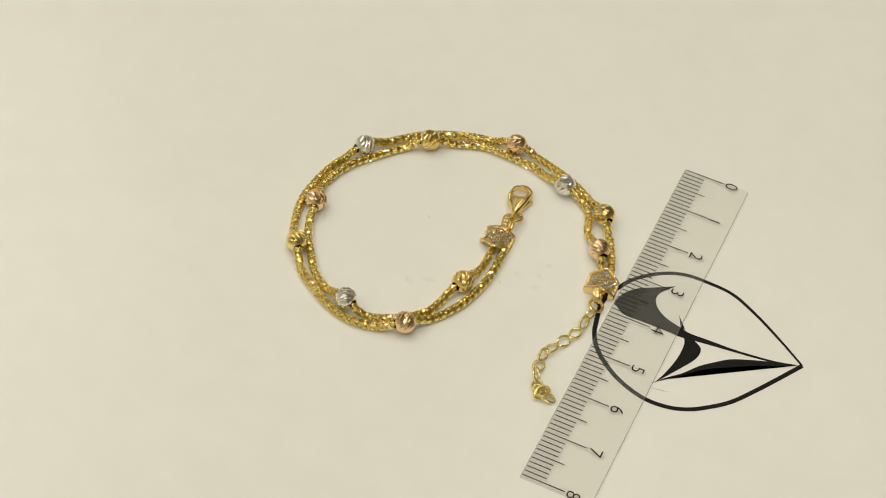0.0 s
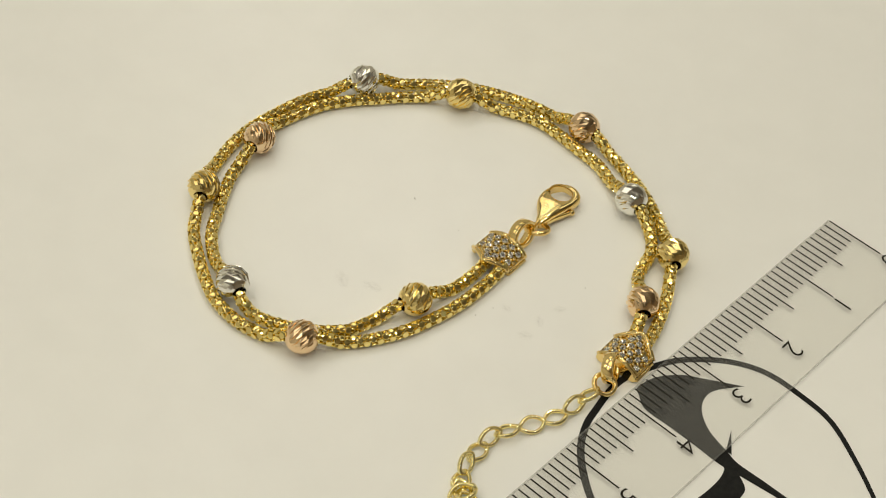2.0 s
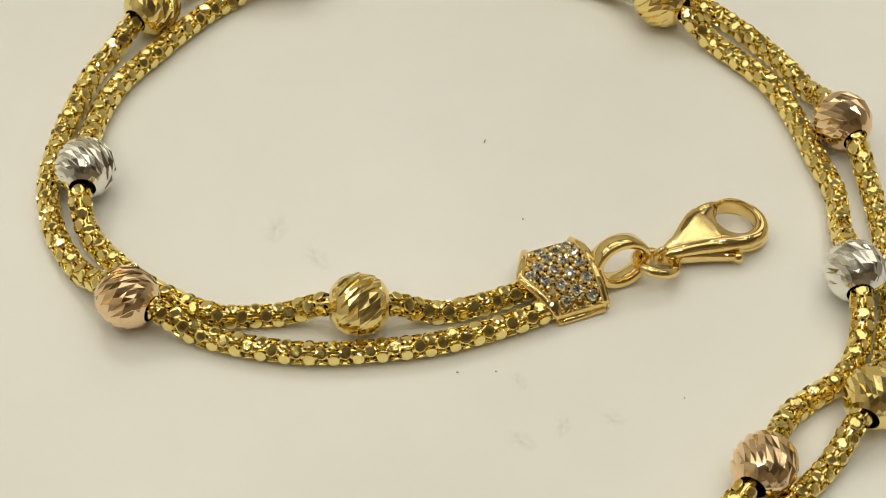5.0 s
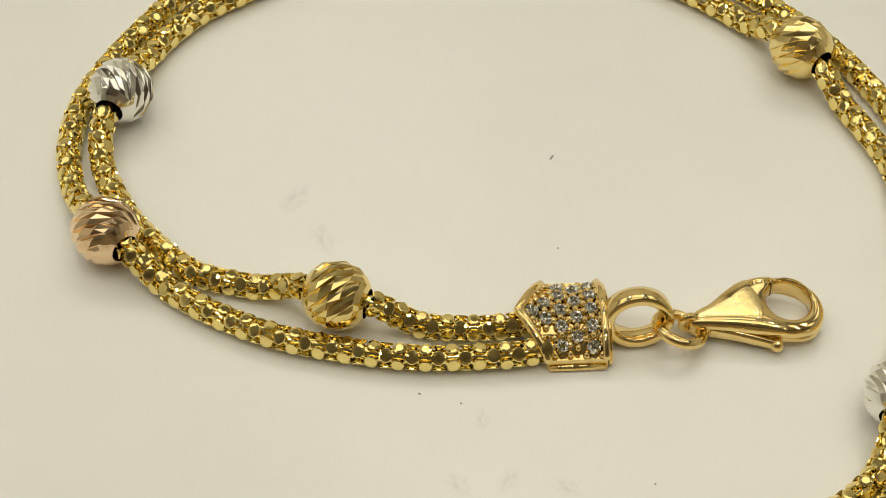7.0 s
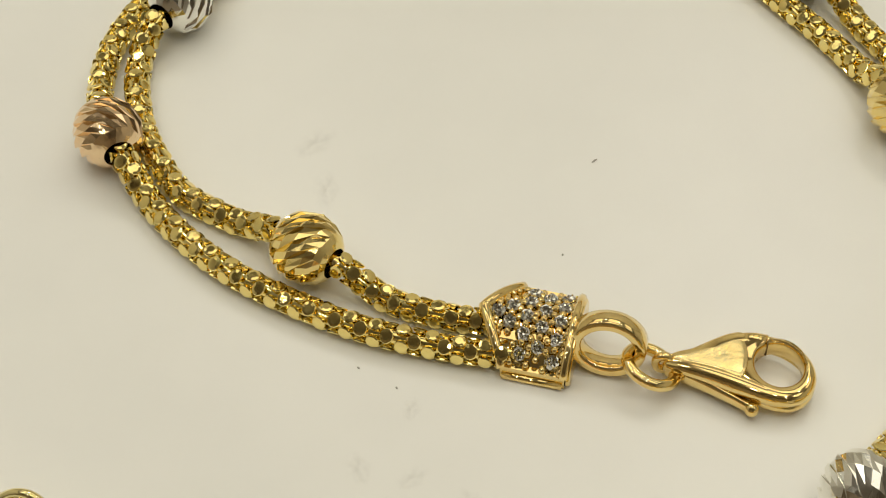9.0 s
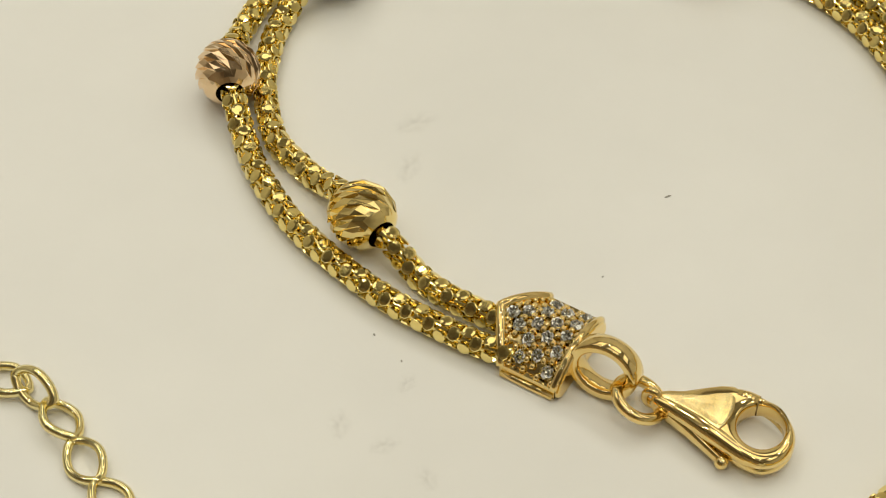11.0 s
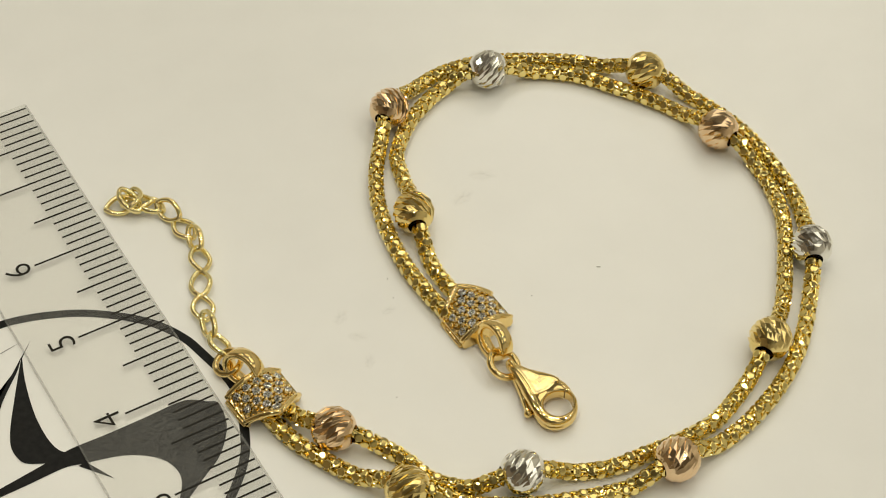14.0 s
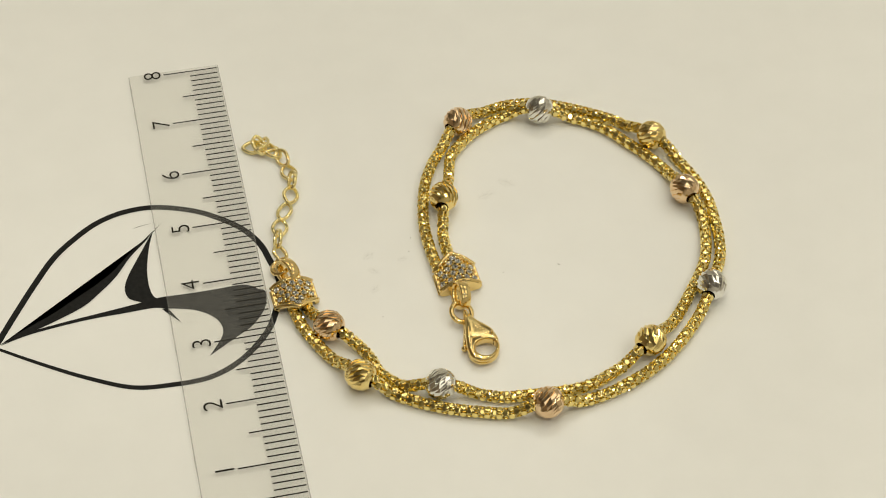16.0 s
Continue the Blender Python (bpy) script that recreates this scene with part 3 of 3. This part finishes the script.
# ---- lobster clasp, x from the neck to the hook
CL = pose(-24.3 * MM, -27.1 * MM, 0.0, 0, 0, 101.5) @ Matrix.Diagonal((0.975, 1, 1, 1))
OUTLINE = [(-0.15, 0.0), (0.1, 0.42), (1.44, 0.86), (2.5, 1.55), (3.4, 2.0), (4.1, 2.10), (5.5, 2.06), (6.7, 1.72), (7.65, 0.9), (8.05, -0.2), (7.8, -1.35), (7.0, -2.15), (5.9, -2.28), (4.15, -1.76), (2.4, -1.12), (0.8, -0.6), (0.1, -0.36), (-0.15, 0.0)]
HX, HY = 6.05, 0.10
edge = [(v.x - HX, v.y - HY) for v in spline([(x, y, 0) for x, y in OUTLINE], 0.05)]
edge = sorted((math.atan2(y, x), math.hypot(x, y)) for x, y in edge)
ang, rad = np.array([e[0] for e in edge]), np.array([e[1] for e in edge])


def clasp_ring(k_out, inset, z, n=120):
    """A loop of points: inset from the outline (k_out 1) or from the hole (k_out 0)."""
    out = []
    for k in range(n):
        a = -math.pi + 2 * math.pi * (k + 0.5) / n
        r1 = float(np.interp(a, ang, rad, period=2 * math.pi))
        r0 = 1.0 / math.sqrt((math.cos(a) / 1.30) ** 2 + (math.sin(a) / 1.42) ** 2)
        r = r1 - inset if k_out else r0 + inset
        x, y = HX + r * math.cos(a), HY + r * math.sin(a)
        out.append(Vector((x, y, z - 0.05 * max(0.0, 3.0 - x) - 0.03 * max(0.0, x - 4.5))) * MM)
    return out


bm = bmesh.new()
SHAPE = [(0, 0.12, 0.40), (0, 0.0, 0.58), (0, 0.0, 1.36), (0, 0.06, 1.56), (0, 0.20, 1.68), (1, 0.42, 1.70), (1, 0.24, 1.64), (1, 0.09, 1.50), (1, 0.0, 1.30), (1, 0.0, 1.12), (1, 0.10, 1.04),
         (1, 0.10, 0.98), (1, 0.0, 0.90), (1, 0.02, 0.62), (1, 0.16, 0.42), (1, 0.34, 0.34)]
rings = [[bm.verts.new(p) for p in clasp_ring(*row)] for row in SHAPE]
grid_faces(bm, rings + [rings[0]])
rod = spline([Vector(p) * MM for p in ((0.0, -0.02, 1.12), (1.2, -0.36, 1.22), (2.6, -0.78, 1.26), (4.1, -1.30, 1.24), (5.4, -1.72, 1.16), (6.3, -1.80, 1.08), (7.1, -1.40, 1.04))], 0.2 * MM)
tube(bm, rod, [(0.40 + 0.17 * min(1.0, 2.2 * k / len(rod)) - 0.14 * max(0.0, 2.0 * k / len(rod) - 1.0)) * MM for k in range(len(rod))], 16)
clasp = part("lobster_clasp", bm, GOLD_WARM, bracelet, "polished gold lobster clasp, closed", CL, smooth=True)
PLATE = [(0.0, 0.26), (0.7, 0.48), (1.44, 0.80), (2.5, 1.46), (3.3, 1.88), (3.9, 2.06), (4.14, 2.02), (4.24, 1.62), (4.34, 1.10), (4.40, 0.50), (4.36, -0.10), (4.22, -0.70), (4.0, -1.15), (2.4, -0.62), (0.8, -0.22), (0.0, -0.10)]
bm = bmesh.new()
rings = []
for k, z in ((1.0, 1.30), (1.0, 1.62), (0.985, 1.68), (0.95, 1.72), (0.80, 1.755), (0.55, 1.77), (0.28, 1.765), (0.04, 1.76)):
    ring = []
    for px, py in PLATE:
        x, y = 2.9 + (px - 2.9) * k, 0.45 + (py - 0.45) * k
        ring.append(bm.verts.new((x * MM, y * MM, (z - 0.085 * max(0.0, 3.2 - x) - 0.075 * (y - 0.45) + 0.03 * math.sin(1.7 * x)) * MM)))
    rings.append(ring)
grid_faces(bm, rings, True, True, True)
part("plate", bm, GOLD_WORN, clasp, "triangular face of the clasp", CL, smooth=True)
gate = [Vector(p) * MM for p in ((4.25, 1.70, 1.10), (4.85, 1.73, 1.10), (5.42, 1.68, 1.08))]
gate = part("gate", tube(bmesh.new(), gate, [0.46 * MM, 0.47 * MM, 0.46 * MM], 14, False, 1.45), GOLD_WARM, clasp, "spring gate of the clasp", CL, smooth=True)
# dark strips in place of open gaps, their shade put into the colour
for x in (4.18, 5.48):
    part("seam", box(bmesh.new(), (x - 0.035) * MM, 1.34 * MM, 0.60 * MM, (x + 0.035) * MM, 1.95 * MM, 1.60 * MM), SEAM, gate, "narrow dark strip painted as the shade in the gate's gap", CL)
bm = bmesh.new()
tube(bm, [Vector((0.42 * math.cos(a) - 0.1, 0.0, 1.15 + 0.55 * math.sin(a))) * MM for a in [2 * math.pi * k / 20 for k in range(20)]], 0.24 * MM, 8, True)
part("eyelet", bm, GOLD_WARM, clasp, "", CL, smooth=True)
lever = spline([Vector(p) * MM for p in [(1.0, -0.55, 0.86), (2.3, -1.12, 0.80), (3.6, -1.78, 0.72), (4.5, -2.22, 0.64)]], 0.2 * MM)
bm = tube(bmesh.new(), lever, [(0.30 - 0.10 * k / len(lever)) * MM for k in range(len(lever))], 10, False, 1.7)
bmesh.ops.create_uvsphere(bm, u_segments=14, v_segments=10, radius=0.40 * MM, matrix=Matrix.Translation((4.62 * MM, -2.28 * MM, 0.62 * MM)))
part("trigger", bm, GOLD_WARM, clasp, "gold thumb lever with a round knob", CL, smooth=True)
bm = bmesh.new()
for x, y, w in ((2.45, 0.62, 0.22), (2.45, 0.30, 0.16), (2.85, 0.72, 0.18), (2.85, 0.42, 0.24), (3.25, 0.85, 0.20), (3.25, 0.50, 0.16)):
    z = 1.775 - 0.085 * max(0.0, 3.2 - x) - 0.075 * (y - 0.45) + 0.03 * math.sin(1.7 * x)
    box(bm, (x - 0.05) * MM, (y - w / 2) * MM, (z - 0.1) * MM, (x + 0.05) * MM, (y + w / 2) * MM, (z + 0.012) * MM)
part("hallmark", bm, GOLD_WORN, clasp, "tiny stamped bars", CL)

# ---- extension chain
EXT = [(-2.75, -42.7, 35), (-2.85, -45.1, -60), (-3.5, -47.6, 8), (-4.6, -50.3, -14), (-5.9, -53.0, 22), (-6.5, -55.3, -58), (-6.4, -57.4, 6), (-5.9, -59.8, -52), (-4.9, -61.7, 14)]


def diamond_link():
    """A flattened wire bent into a rhomb with rounded corners."""
    bm = bmesh.new()
    pts = []
    for k in range(32):
        a = 2 * math.pi * k / 32
        c, s = math.cos(a), math.sin(a)
        pts.append(Vector((1.50 * math.copysign(abs(c) ** 1.12, c), 0.95 * math.copysign(abs(s) ** 1.45, s), 0.05 * math.sin(3 * a))) * MM)
    tube(bm, pts, 0.25 * MM, 8, True, 1.15)
    return to_mesh("extension_link", bm, GOLD_PALE, True)


DIAMOND = diamond_link()
for k, (x, y, roll) in enumerate(EXT):
    a, b2 = EXT[max(k - 1, 0)], EXT[min(k + 1, len(EXT) - 1)]
    turn = math.degrees(math.atan2(b2[1] - a[1], b2[0] - a[0]))
    piece("extension_link", DIAMOND, bracelet, pose(x * MM, y * MM, (0.30 + 0.95 * abs(math.sin(radians(roll)))) * MM, 0, 0, turn) @ pose(0, 0, 0, roll, 0, 0))
for x, y, z, a, tx, ty in ((-3.9, -62.6, 0.55, -28, 10, 8), (-2.4, -63.1, 0.50, -12, -8, 5), (-3.55, -63.0, 1.0, 62, 24, -12), (-3.2, -62.7, 1.15, 100, -20, 14)):
    piece("extension_link", DIAMOND, bracelet, pose(x * MM, y * MM, z * MM, tx, ty, a))

# ---- dust on the worktop
bm = bmesh.new()
for x, y, r, a in ((-38.5, -34.0, 0.26, 2.58), (-31.0, -34.1, 0.09, 0.0), (-20.3, -42.6, 0.11, 1.0), (-19.6, -40.3, 0.10, 0.8), (-14.0, -30.0, 0.08, 0.0)):
    m = pose(x * MM, y * MM, 0.03 * MM, 0, 0, math.degrees(a)) @ Matrix.Diagonal((r * MM, max(0.06, r * 0.26) * MM, 0.04 * MM, 1))
    bmesh.ops.create_icosphere(bm, subdivisions=1, radius=1.0, matrix=m)
tagged(link_up(new("dust", to_mesh("dust", bm, DUST)), None, Matrix()), label="tiny dark dust specks on the counter", category="dust", kind="stuff")
bm = bmesh.new()
bmesh.ops.create_circle(bm, cap_ends=True, segments=24, radius=1.0)
BLOT = to_mesh("smudge", bm, SMUDGE)
for k, (x, y, rx, ry, turn) in enumerate(((-32.0, -48.1, 1.6, 0.9, 20), (-35.3, -49.8, 1.7, 1.0, -25), (-14.2, -40.7, 1.2, 0.8, 40), (-18.5, -39.2, 0.9, 0.6, 10), (-14.4, -37.9, 1.1, 0.7, -30), (-13.9, -34.8, 1.0, 0.7, 60))):
    m = pose(x * MM, y * MM, (0.006 + 0.001 * k) * MM, 0, 0, turn) @ Matrix.Diagonal((rx * MM, ry * MM, MM, 1))
    tagged(link_up(new("smudge", BLOT), None, m), label="faint greyish smudge on the white counter", category="smudge", kind="stuff")
